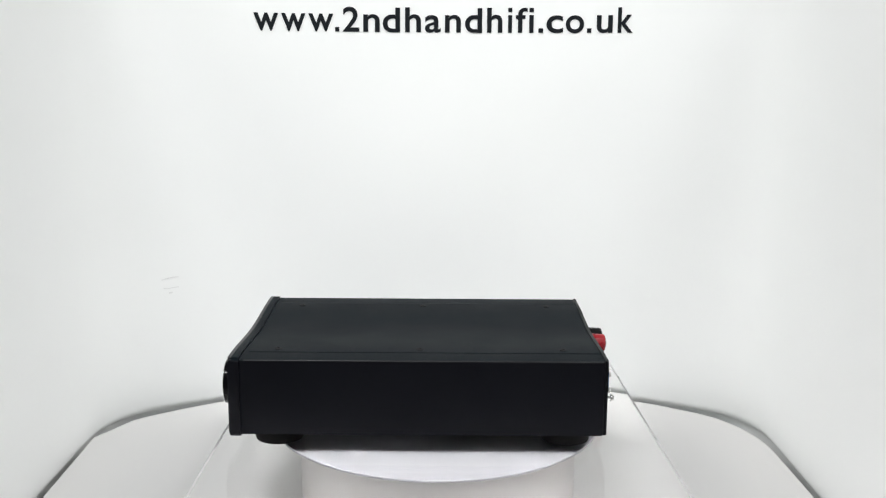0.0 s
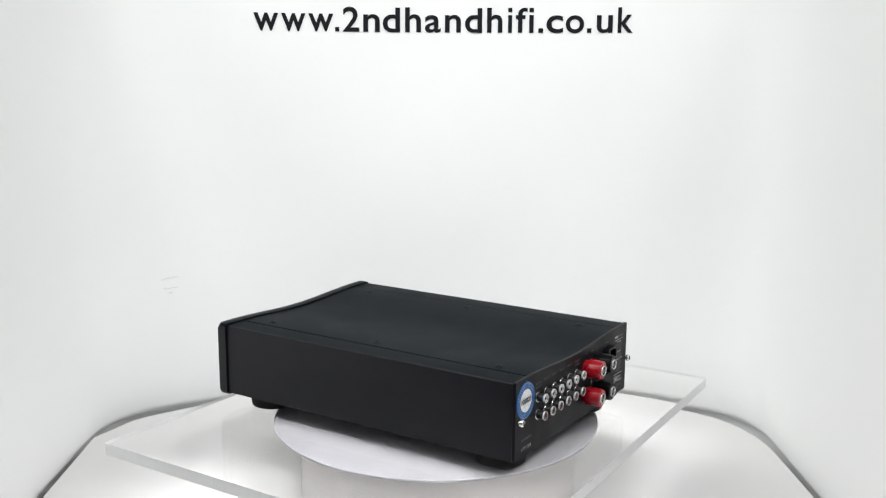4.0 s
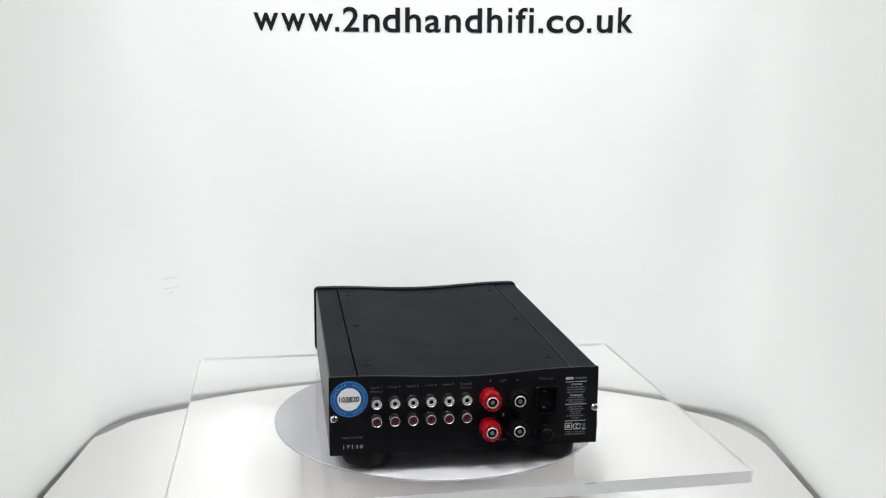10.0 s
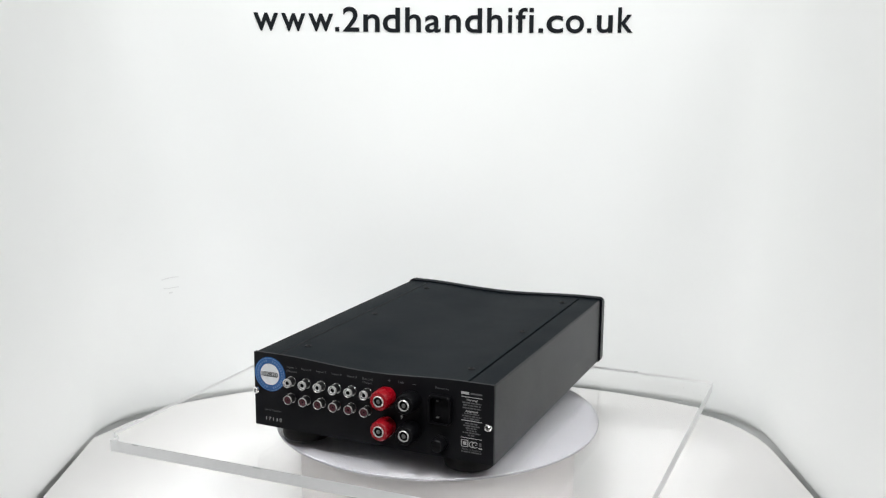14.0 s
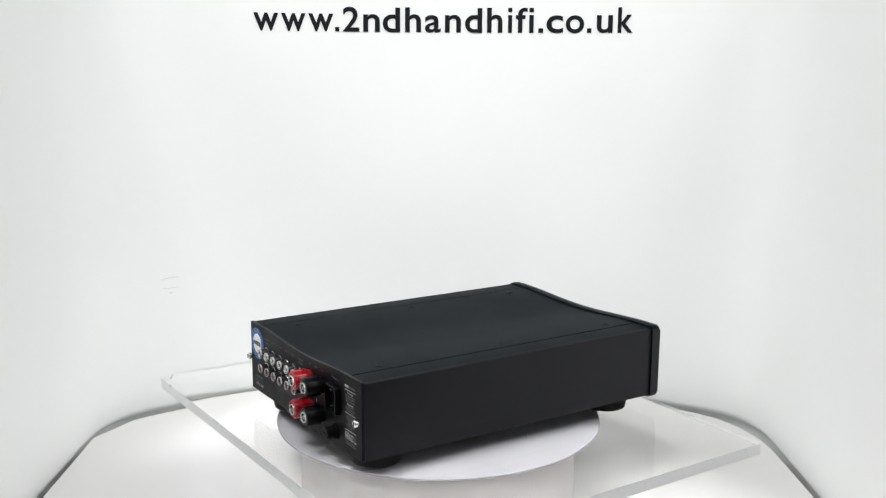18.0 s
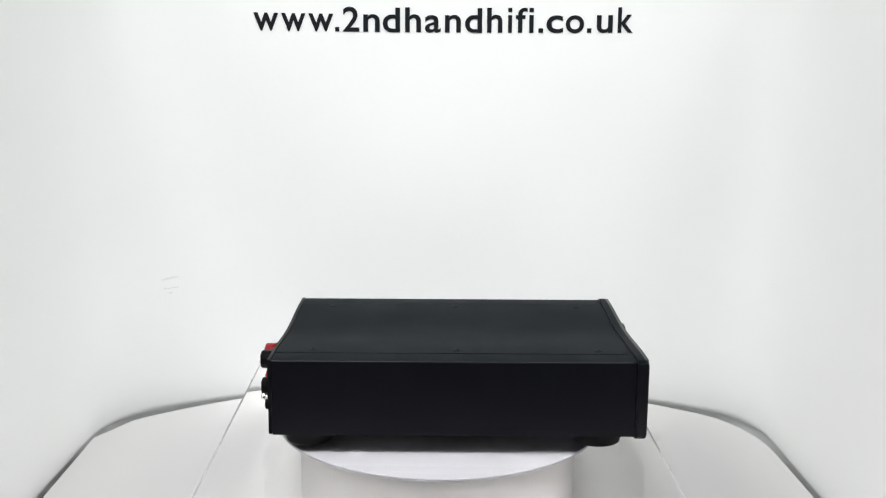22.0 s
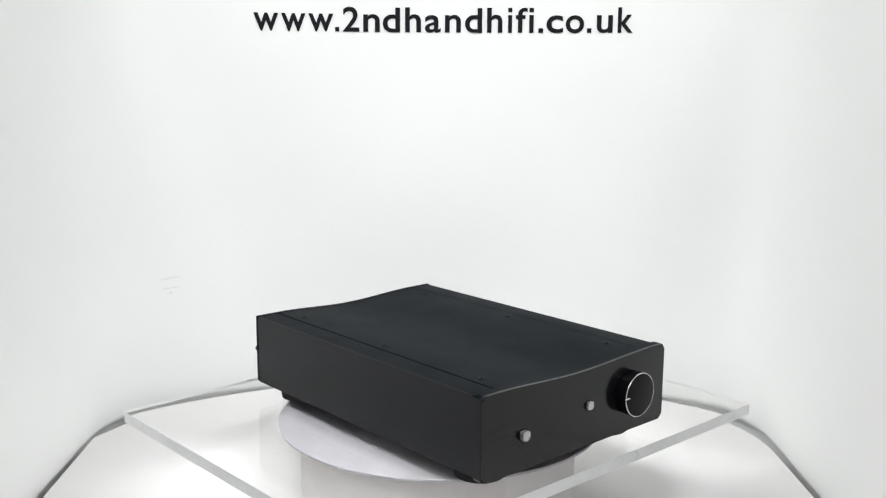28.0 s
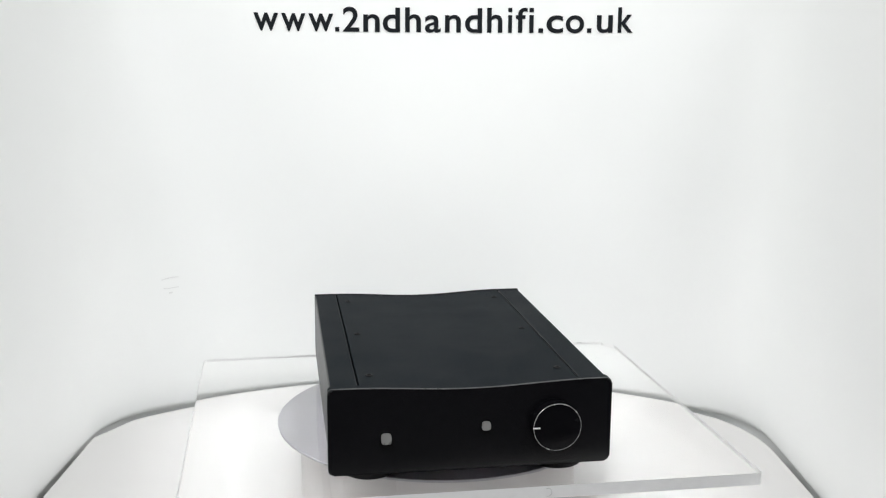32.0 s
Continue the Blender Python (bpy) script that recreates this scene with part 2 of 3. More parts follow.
tagged(part("gap_bounce_board", ledge, M_wall, None), "added white board under the table that lightens the wall gap", "board", kind="structure")


def scuff(points, width):
    bm = bmesh.new()
    rows = []
    for a, z in points:
        row = []
        for s in (-1, 1):
            for d in (0.0004, 0.0007):
                r = WALL_R - d
                row.append(bm.verts.new((BOOTH.x + r * math.sin(radians(a)), BOOTH.y + r * math.cos(radians(a)), z + s * width / 2)))
        rows.append(row)
    for p, q in zip(rows, rows[1:]):
        for i, j in ((0, 1), (1, 3), (3, 2), (2, 0)):
            bm.faces.new((p[i], p[j], q[j], q[i]))
    bm.faces.new([rows[0][k] for k in (0, 1, 3, 2)])
    bm.faces.new([rows[-1][k] for k in (0, 1, 3, 2)])
    return bm


for line, w in (([(-31.8, 0.0643), (-31.2, 0.0657), (-30.6, 0.0666), (-29.9, 0.0662)], 0.0011),
                ([(-31.6, 0.0540), (-31.0, 0.0534), (-30.5, 0.0541), (-29.9, 0.0543)], 0.0010),
                ([(-31.0, 0.0482), (-30.6, 0.0482)], 0.0016)):
    part("scuff_mark", scuff(line, w), M_scuff, wall, "faint grey scuff on white paint")

# the web address on the wall: angle of each letter's left and right edge round the booth's centre
sign = new("wall_lettering")
tagged(sign, "black vinyl web address lettering stuck on the white wall", "sign")
ADDRESS = [("w", -20.62, -17.89), ("w", -17.58, -14.89), ("w", -14.57, -11.80), (".", -11.61, -11.14), ("2", -10.73, -8.89), ("n", -8.44, -6.60), ("d", -6.25, -4.31),
           ("h", -3.73, -1.95), ("a", -1.50, 0.29), ("n", 0.77, 2.56), ("d", 3.03, 4.95), ("h", 5.52, 7.24), ("i", 7.88, 8.32), ("f", 8.74, 10.04),
           ("i", 10.26, 10.74), (".", 11.31, 11.81), ("c", 12.19, 14.06), ("o", 14.34, 16.38), (".", 16.73, 17.20), ("u", 17.79, 19.54), ("k", 20.10, 21.77)]
TALL, LOW, BASE = 0.0290, 0.0206, 0.3509
BOLD = 0.0145
x_mesh = glyphs("x", BOLD, 0.004)
X_HIGH = max(v.co.y for v in x_mesh.vertices) - min(v.co.y for v in x_mesh.vertices)


def square_cut(pieces):
    """A letter of upright bars: rows of (bottom, top), one unit wide."""
    bm = bmesh.new()
    for z0, z1 in pieces:
        bmesh.ops.create_grid(bm, x_segments=3, y_segments=1, size=0.5, matrix=Matrix.LocRotScale((0.5, (z0 + z1) / 2, 0), None, (1, z1 - z0, 1)))
    bmesh.ops.solidify(bm, geom=bm.faces[:], thickness=0.02)
    me = bpy.data.meshes.new("letters")
    bm.to_mesh(me)
    bm.free()
    return me


for letter, a0, a1 in ADDRESS:
    bars = {".": [(0.0, 0.0052)], "i": [(0.0, LOW), (LOW + 0.0036, TALL)]}.get(letter)
    me = square_cut(bars) if bars else glyphs(letter, BOLD, 0.004)
    co = np.empty(len(me.vertices) * 3)
    me.vertices.foreach_get("co", co)
    co = co.reshape(-1, 3)
    lo, hi = co.min(0), co.max(0)
    tall = TALL if letter in "2dhfk" else LOW
    base = BASE - (0.0004 if letter in "dacou" else 0.0)
    a = radians(a0) + (co[:, 0] - lo[0]) / (hi[0] - lo[0]) * radians(a1 - a0)
    r = WALL_R - 0.0004 - (co[:, 2] - lo[2]) / (hi[2] - lo[2]) * 0.0003
    v = co[:, 1] - lo[1]
    if bars:
        z = base + v
    elif letter in "dhfk":
        # low part and ascender each to their own height
        z = base + np.where(v < X_HIGH, v / X_HIGH * LOW, LOW + (v - X_HIGH) / (hi[1] - lo[1] - X_HIGH) * (TALL - LOW))
    else:
        z = base + v / (hi[1] - lo[1]) * tall
    me.vertices.foreach_set("co", np.stack([BOOTH.x + r * np.sin(a), BOOTH.y + r * np.cos(a), z], 1).ravel())
    me.materials.clear()
    me.materials.append(M_letter)
    me.update()
    part("letter", me, M_letter, sign)

table = new("display_table")
tagged(table, "white laminate display table with a rounded back edge", "table")
top_line = [tuple(p) for p in table_line()]
top = prism(top_line, TABLE_Z - 0.022, TABLE_Z, "z")
bmesh.ops.bevel(top, geom=[e for e in top.edges if all(abs(v.co.z - TABLE_Z) < 1e-6 for v in e.verts)], offset=0.0012, segments=2, affect="EDGES")
part("tabletop", top, M_table, table)
part("plinth", box(-0.30, 0.30, -0.32, 0.20, -0.127, TABLE_Z - 0.022, 0.001), M_table, table)
part("pedestal", box(-0.30, 0.30, -0.32, 0.20, -0.85, -0.150, 0.004), M_table, table)

floor = part("floor", box(-2.6, 2.6, -3.2, 1.6, -0.90, -0.85), M_floor, None)
tagged(floor, "plain dark floor of the room", "floor", kind="structure")
for name, b in (("wall_north", (-2.6, 2.6, 1.6, 1.7)), ("wall_south", (-2.6, 2.6, -3.3, -3.2)), ("wall_west", (-2.7, -2.6, -3.3, 1.7)), ("wall_east", (2.6, 2.7, -3.3, 1.7))):
    tagged(part(name, box(*b, -0.90, 2.60), M_room, None), "plain grey room wall", "wall", kind="structure")
tagged(part("ceiling", box(-2.7, 2.7, -3.3, 1.7, 2.60, 2.70), M_room, None), "plain grey ceiling", "ceiling", kind="structure")

# ---- turntable: a fixed base and the turning platter ----
turntable = new("turntable")
turntable.matrix_world = pose(0, 0, TABLE_Z)
tagged(turntable, "white motorised display turntable with a round platter", "turntable")
part("base", lathe([(0.126, 0.0), (0.128, 0.002), (0.128, 0.060), (0.126, 0.0625), (0.0, 0.0625)], 96, "z"), M_base, turntable)
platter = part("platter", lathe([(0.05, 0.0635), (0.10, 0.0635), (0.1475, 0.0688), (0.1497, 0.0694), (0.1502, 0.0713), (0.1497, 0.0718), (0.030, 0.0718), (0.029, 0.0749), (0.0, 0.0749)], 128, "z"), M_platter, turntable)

# ---- clear sheet ----
def sheet_outline():
    """A hand-sawn sheet, a little out of square, with one knocked corner."""
    corners = [Vector(c) for c in ((0.2305, 0.1928), (-0.2275, 0.1818), (-0.2225, -0.1862), (0.2318, -0.1874))]
    out = []
    for k, c in enumerate(corners):
        to, back = (corners[(k + 1) % 4] - c).normalized(), (corners[k - 1] - c).normalized()
        if k == 0:
            out += [c + back * 0.0158, c + back * 0.0130 + to * 0.0055, c + back * 0.0092 + to * 0.0112, c + back * 0.0040 + to * 0.0112, c + to * 0.0098]
        else:
            out += [c + back * 0.003, c + back * 0.001 + to * 0.001, c + to * 0.003]
    return out


SHEET_T = 0.0100
OUT = sheet_outline()
faces_bm = bmesh.new()
for z in (0.0, -SHEET_T):
    loop = [faces_bm.verts.new((p.x, p.y, z)) for p in OUT]
    f = faces_bm.faces.new(loop if z == 0.0 else loop[::-1])
me = bpy.data.meshes.new("acrylic_sheet")
faces_bm.to_mesh(me)
faces_bm.free()
me.materials.append(M_acrylic)
sheet = new("acrylic_sheet", me)
sheet.visible_shadow = False
tagged(sheet, "clear acrylic sheet with sawn edges lying on the platter", "plastic sheet")
# the sawn edge, side by side with the knocked corner
for a, b in ((0, 6), (6, 9), (9, 12), (12, 14)):
    strip = bmesh.new()
    idx = [k % len(OUT) for k in range(a, b + 1)]
    up = [strip.verts.new((OUT[k].x, OUT[k].y, 0.0)) for k in idx]
    dn = [strip.verts.new((OUT[k].x, OUT[k].y, -SHEET_T)) for k in idx]
    for k in range(len(idx) - 1):
        strip.faces.new((up[k], dn[k], dn[k + 1], up[k + 1]))
    me = bpy.data.meshes.new("sawn_edge")
    strip.to_mesh(me)
    strip.free()
    me.materials.append(M_sawn)
    part("sawn_edge", me, M_sawn, sheet, "frosted sawn edge").visible_shadow = False

# chips and saw marks along the sheet's edges
M_chip = material("chipped_acrylic", (0.62, 0.63, 0.62), 0.5, spec=0.4, vary=0.15, scale=900.0)
random.seed(11)
for side, u, long in ((0, 0.330, 0.0075), (0, 0.700, 0.0090), (0, 0.060, 0.0060), (2, 0.170, 0.0050)):
    a, b = (OUT[4], OUT[5]) if side == 0 else (OUT[10], OUT[11])
    along = (b - a).normalized()
    inward = Vector((-along.y, along.x))
    mid = a + (b - a) * u
    n = 9
    cut = [mid + along * (long * (i / n - 0.5)) + inward * random.uniform(0.0006, 0.0018) * math.sin(math.pi * (i + 0.5) / (n + 1)) for i in range(n + 1)]
    rough = [tuple(p) for p in cut] + [tuple(mid + along * long / 2 - inward * 0.0003), tuple(mid - along * long / 2 - inward * 0.0003)]
    part("chip", prism(rough, -0.0012, 0.0002, "z"), M_chip, sheet, "rough chipped spot on the edge", smooth=False)
saw = bmesh.new()
for i in range(12):
    a = radians(-100 + 200 * i / 11)
    bmesh.ops.create_cube(saw, size=1.0, matrix=pose(0.056 + 0.0032 * math.cos(a), -0.1872, -0.0050 + 0.0032 * math.sin(a), 0, 90 - math.degrees(a), 0) @ Matrix.Diagonal((0.0012, 0.0004, 0.0004, 1)))
part("saw_mark", saw, M_chip, sheet, "round mark on the sawn edge", smooth=False)

# ---- amplifier ----
amp = new("amplifier")
tagged(amp, "black stereo amplifier with satin metal case and gloss front", "amplifier")
W, ZT, ZB, YB, YF = 0.1080, 0.0782, 0.0147, 0.1527, -0.1600
SEAM, DIP = 0.0865, 0.0036


def top_line_z(x, half=SEAM):
    return ZT - (DIP * math.cos(math.pi * x / 2 / half) ** 2 if abs(x) < half else 0.0)


def sleeve(s):
    """One folded side of the case, with a flat shoulder that turns down at the seam."""
    r = 0.0016
    fold = [(W - r + r * math.cos(radians(a)), ZT - r + r * math.sin(radians(a))) for a in range(0, 91, 15)]
    o = [(W, ZB - 0.0008)] + fold + [(SEAM + 0.0004, ZT), (SEAM, ZT - 0.0004),
         (SEAM, ZT - 0.005), (SEAM + 0.0015, ZT - 0.005), (SEAM + 0.0015, ZT - 0.002), (W - 0.002, ZT - 0.002), (W - 0.002, ZB - 0.0008)]
    bm = prism([(s * x, z) for x, z in o], -0.1468, 0.1496)
    bmesh.ops.recalc_face_normals(bm, faces=bm.faces[:])
    # Upward faces take the dulled copy, outer folds the painted highlight.
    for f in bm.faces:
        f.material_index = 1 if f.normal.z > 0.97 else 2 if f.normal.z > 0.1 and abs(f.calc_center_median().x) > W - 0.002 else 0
    return bm


def cover():
    """The top cover, which sags to the middle between the seams."""
    n, e = 28, SEAM - 0.0012
    up = [(-e + 2 * e * i / n, top_line_z(-e + 2 * e * i / n)) for i in range(n + 1)]
    up = [(up[0][0], up[0][1] - 0.0006)] + [(x + (0.0004 if i == 0 else -0.0004 if i == n else 0), z) for i, (x, z) in enumerate(up)] + [(up[-1][0], up[-1][1] - 0.0006)]
    dn = [(x, z - 0.0016) for x, z in up[::-1]]
    return prism(up + dn, -0.1468, 0.1496, "y")


for s in (-1, 1):
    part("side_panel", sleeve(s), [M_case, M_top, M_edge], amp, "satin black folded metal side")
part("top_cover", cover(), M_top, amp, "dulled black cover that sags in the middle")
lip = [(W - 2 * W * i / 60, top_line_z(W - 2 * W * i / 60)) for i in range(61)]
lip[0], lip[-1] = (W - 0.0006, ZT - 0.0002), (-W + 0.0006, ZT - 0.0002)
lip_bm = prism([(W, ZB - 0.0008), (W, ZT - 0.0010)] + lip + [(-W, ZT - 0.0010), (-W, ZB - 0.0008)], -0.1508, -0.1468)
bmesh.ops.recalc_face_normals(lip_bm, faces=lip_bm.faces[:])
# Dulled copy on what faces up, case paint on the rest.
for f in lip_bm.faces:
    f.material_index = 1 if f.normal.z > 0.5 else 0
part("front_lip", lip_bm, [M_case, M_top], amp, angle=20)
part("seam_tray", box(-SEAM - 0.001, SEAM + 0.001, -0.150, 0.1494, ZT - 0.0066, ZT - 0.0056), M_groove, amp)
part("base_plate", box(-W + 0.0022, W - 0.0022, -0.150, 0.1470, ZB + 0.0004, ZB + 0.0018), M_under, amp, "pale underside, added to bounce light into the gap")


def panel_outline(half, z0, z1, r, dip_half, n=28):
    o = []
    for cx, cz, a0 in ((half - r, z0 + r, 270), (half - r, z1 - r, 0)):
        o += [(cx + r * math.cos(radians(a0 + 15 * i)), cz + r * math.sin(radians(a0 + 15 * i))) for i in range(7)]
    for i in range(1, n):
        x = dip_half - 2 * dip_half * i / n
        o.append((x, z1 - DIP * math.cos(math.pi * x / 2 / dip_half) ** 2))
    for cx, cz, a0 in ((-half + r, z1 - r, 90), (-half + r, z0 + r, 180)):
        o += [(cx + r * math.cos(radians(a0 + 15 * i)), cz + r * math.sin(radians(a0 + 15 * i))) for i in range(7)]
    return o


rear = prism(panel_outline(W + 0.0002, ZB - 0.0002, ZT + 0.0005, 0.0008, SEAM), 0.1500, YB)
part("rear_panel", bevelled(rear, 0.0003, 1, 60), M_rear, amp, "flat black painted rear panel")

front = prism(panel_outline(0.1099, 0.0117, 0.0797, 0.0042, 0.097), YF, -0.1508)
rim = [e for e in front.edges if all(abs(v.co.y - YF) < 1e-6 for v in e.verts)]
bmesh.ops.bevel(front, geom=rim, offset=0.0017, segments=6, affect="EDGES", profile=0.5)
bmesh.ops.bisect_plane(front, geom=front.verts[:] + front.edges[:] + front.faces[:], plane_co=(0, YF + 0.0029, 0), plane_no=(0, 1, 0))
bmesh.ops.recalc_face_normals(front, faces=front.faces[:])
# Behind the gloss rim, the upward face gets the dulled copy too.
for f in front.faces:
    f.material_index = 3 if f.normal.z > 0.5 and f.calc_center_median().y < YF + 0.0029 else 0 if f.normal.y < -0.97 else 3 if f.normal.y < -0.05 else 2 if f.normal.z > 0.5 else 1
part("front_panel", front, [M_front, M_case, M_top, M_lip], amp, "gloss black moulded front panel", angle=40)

foot_mesh = finish("foot", lathe([(0.0196, 0.0), (0.0203, 0.0004), (0.0209, 0.0030), (0.0213, 0.0085), (0.0215, ZB + 0.0003), (0.0, ZB + 0.0003)], 40, "z"), M_rubber)
for x, y in ((-0.0762, -0.1235), (0.0762, -0.1235), (-0.0762, 0.1225), (0.0762, 0.1225)):
    part("foot", foot_mesh, M_rubber, amp, at=pose(x, y, 0))


def cover_screw():
    bm = lathe([(0.0031, -0.0008), (0.0031, 0.0000), (0.0028, 0.0003), (0.0017, 0.0004), (0.0014, -0.0004), (0.0, -0.0004)], 20, "z")
    return bm


screw_mesh = finish("cover_screw", cover_screw(), M_rubber)
for x in (-0.0757, 0.0757):
    for y in (-0.1235, -0.003, 0.1190):
        part("cover_screw", screw_mesh, M_groove, amp, at=pose(x, y, top_line_z(x) + 0.0004))

# front controls
KX, KZ, KR = 0.0642, 0.0455, 0.0188
knob_bm = lathe([(0.0, 0.0), (KR - 0.0012, 0.0), (KR - 0.0012, -0.0012), (KR, -0.0016), (KR, -0.0096), (KR - 0.0004, -0.0100), (KR - 0.0012, -0.0102), (0.0, -0.0102)], 72)
knob = part("volume_knob", knob_bm, M_knob, amp, "round black knob with a bright rim", pose(KX, YF, KZ))
part("trim_ring", lathe([(KR - 0.0005, -0.0101), (KR - 0.00045, -0.0104), (KR - 0.0001, -0.0104), (KR + 0.0001, -0.0101), (KR + 0.0001, -0.0099), (KR - 0.0005, -0.0101)], 96, caps=(False, False)), M_ring, knob, "thin bright metal rim")
part("pointer_mark", box(-KR - 0.0002, -KR + 0.0052, -0.0106, -0.0101, -0.0005, 0.0005), M_white, knob, "white pointer line")
for name, x, z, h, out in (("power_button", -0.0662, 0.0402, 0.0038, 0.0042), ("select_button", 0.0106, 0.0462, 0.0034, 0.0024)):
    cap = bevelled(prism(rounded(-h, h, -h, h, 0.0022), -out, 0.0), 0.0010, 3, 60)
    b = part(name, cap, M_button, amp, "square silver push button", pose(x, YF, z))
    part("surround", prism(rounded(-h - 0.0007, h + 0.0007, -h - 0.0007, h + 0.0007, 0.0027), -0.0003, 0.001), M_groove, b)

# rear sockets
Y = YB


def socket_body():
    return lathe([(0.0034, 0.0), (0.0034, 0.0066), (0.0033, 0.0070), (0.0030, 0.0070), (0.0029, 0.0020)], 24, caps=(True, False))


barrel_mesh = finish("phono_socket", socket_body(), M_shell)
flange_mesh = finish("flange", lathe([(0.0044, 0.0), (0.0044, 0.0006), (0.0042, 0.0009), (0.0039, 0.0009), (0.0038, 0.0)], 28, caps=(False, False)), M_chrome)
rim_mesh = finish("rim", lathe([(0.0037, 0.0062), (0.0039, 0.0070), (0.0038, 0.0077), (0.0035, 0.0079), (0.0032, 0.0076), (0.0031, 0.0070), (0.0031, 0.0062), (0.0037, 0.0062)], 28, caps=(False, False)), M_rim)
rim_thin = finish("rim", lathe([(0.0038, 0.0062), (0.0039, 0.0072), (0.0038, 0.0075), (0.0037, 0.0077), (0.0035, 0.0075), (0.0035, 0.0062), (0.0038, 0.0062)], 28, caps=(False, False)), M_rim)
insert_w = finish("insert", lathe([(0.0027, 0.0), (0.0027, 0.0066), (0.0025, 0.0071), (0.0018, 0.0071), (0.0017, 0.0030), (0.0, 0.0030)], 24), M_white_ins)
insert_r = finish("insert", lathe([(0.0030, 0.0), (0.0034, 0.0068), (0.0028, 0.0071), (0.0009, 0.0069), (0.0008, 0.0050), (0.0, 0.0050)], 24), M_red_ins)
bore_w = finish("bore", lathe([(0.0018, 0.0035), (0.0018, 0.0068), (0.0, 0.0068)], 14), M_hole)
bore_r = finish("bore", lathe([(0.0008, 0.0035), (0.0008, 0.0064), (0.0, 0.0064)], 14), M_hole)
for k in range(6):
    for z, ins in ((0.0575, insert_w), (0.0430, insert_r)):
        s = part("phono_socket", barrel_mesh, M_shell, amp, "nickel socket with white insert" if ins is insert_w else "nickel socket with dark red insert",
                 pose(0.0716 - 0.01425 * k, Y, z))
        part("rim", rim_mesh if ins is insert_w else rim_thin, None, s, "bright nickel rim")
        part("flange", flange_mesh, None, s, "bright nickel flange")
        part("insert", ins, None, s)
        part("bore", bore_w if ins is insert_w else bore_r, None, s)


def post_cap():
    """A screw-down terminal cap: collar, fluted grip, chamfered tip."""
    bm = lathe([(0.0070, 0.0), (0.0070, 0.0036)], 36)
    lathe([(0.0060, 0.0036), (0.0083, 0.0038), (0.0085, 0.0048), (0.0080, 0.0156), (0.0073, 0.0166), (0.0040, 0.0166)], 36, bm=bm, flute=3, depth=0.0004)
    return bm


cap_r, cap_b = finish("terminal_cap", post_cap(), M_red), finish("terminal_cap", post_cap(), M_blackp)
tip_mesh = finish("socket_ring", lathe([(0.0046, 0.0150), (0.0046, 0.0170), (0.0045, 0.0176), (0.0043, 0.0178), (0.0039, 0.0177), (0.0037, 0.0168), (0.0036, 0.0120), (0.0, 0.0120)], 28), M_rim)
pin_mesh = finish("bore", lathe([(0.0037, 0.0150), (0.0037, 0.0167), (0.0, 0.0167)], 20), M_hole)
core_mesh = finish("spring_core", lathe([(0.0017, 0.0160), (0.0017, 0.0171), (0.0013, 0.0173), (0.0008, 0.0171), (0.0, 0.0171)], 18), M_pin)
for z in (0.0582, 0.0333):
    for x, cap, lab in ((-0.0180, cap_r, "red screw terminal with metal socket"), (-0.0400, cap_b, "black screw terminal with metal socket")):
        post = part("speaker_terminal", cap, None, amp, lab, pose(x, Y, z))
        part("socket_ring", tip_mesh, None, post, "nickel socket ring")
        part("bore", pin_mesh, None, post)
        part("spring_core", core_mesh, None, post, "dull metal core")


def inlet():
    bm = bmesh.new()
    o, i = rounded(-0.0095, 0.0095, -0.0110, 0.0125, 0.003), rounded(-0.0078, 0.0078, -0.0108, 0.0108, 0.0032)
    n = len(o)
    levels = [(o, 0.0), (o, 0.0045), (rounded(-0.0090, 0.0090, -0.0105, 0.0120, 0.003), 0.0052), (i, 0.0052), (i, 0.0003)]
    rings = [[bm.verts.new((x, y, z)) for x, z in ol] for ol, y in levels]
    for a, b in zip(rings, rings[1:]):
        for k in range(n):
            bm.faces.new((a[k], a[(k + 1) % n], b[(k + 1) % n], b[k]))
    bm.faces.new(rings[-1])
    bm.faces.new(rings[0])
    return bm


iec = part("mains_inlet", inlet(), M_blackp, amp, "black recessed mains inlet", pose(-0.0645, Y, 0.0532))
for x, z in ((0.0019, 0.0078), (0.0019, -0.0058)):
    part("contact_pin", box(x - 0.0012, x + 0.0012, 0.0004, 0.0034, z - 0.0004, z + 0.0004, 0.0001, 1), M_pin, iec, "bright metal contact pin")
fuse = part("fuse_holder", lathe([(0.0064, 0.0), (0.0064, 0.0015), (0.0056, 0.0020), (0.0054, 0.0090), (0.0046, 0.0098), (0.0, 0.0098)], 28, flute=4, depth=0.0003), M_blackp, amp, "black round fuse cap", pose(-0.0645, Y, 0.0262))
part("slot", box(-0.0035, 0.0035, 0.0096, 0.0099, -0.0005, 0.0005), M_hole, fuse)

for x, z in ((0.1045, 0.0462), (-0.1048, 0.0458)):
    sc = part("panel_screw", lathe([(0.0016, 0.0), (0.0016, 0.0026), (0.0030, 0.0028), (0.0030, 0.0042), (0.0022, 0.0052), (0.0, 0.0055)], 20), M_chrome, amp, "bright domed screw", pose(x, Y, z))
    part("slot", box(-0.0003, 0.0003, 0.0050, 0.0058, -0.0017, 0.0017), M_hole, sc)

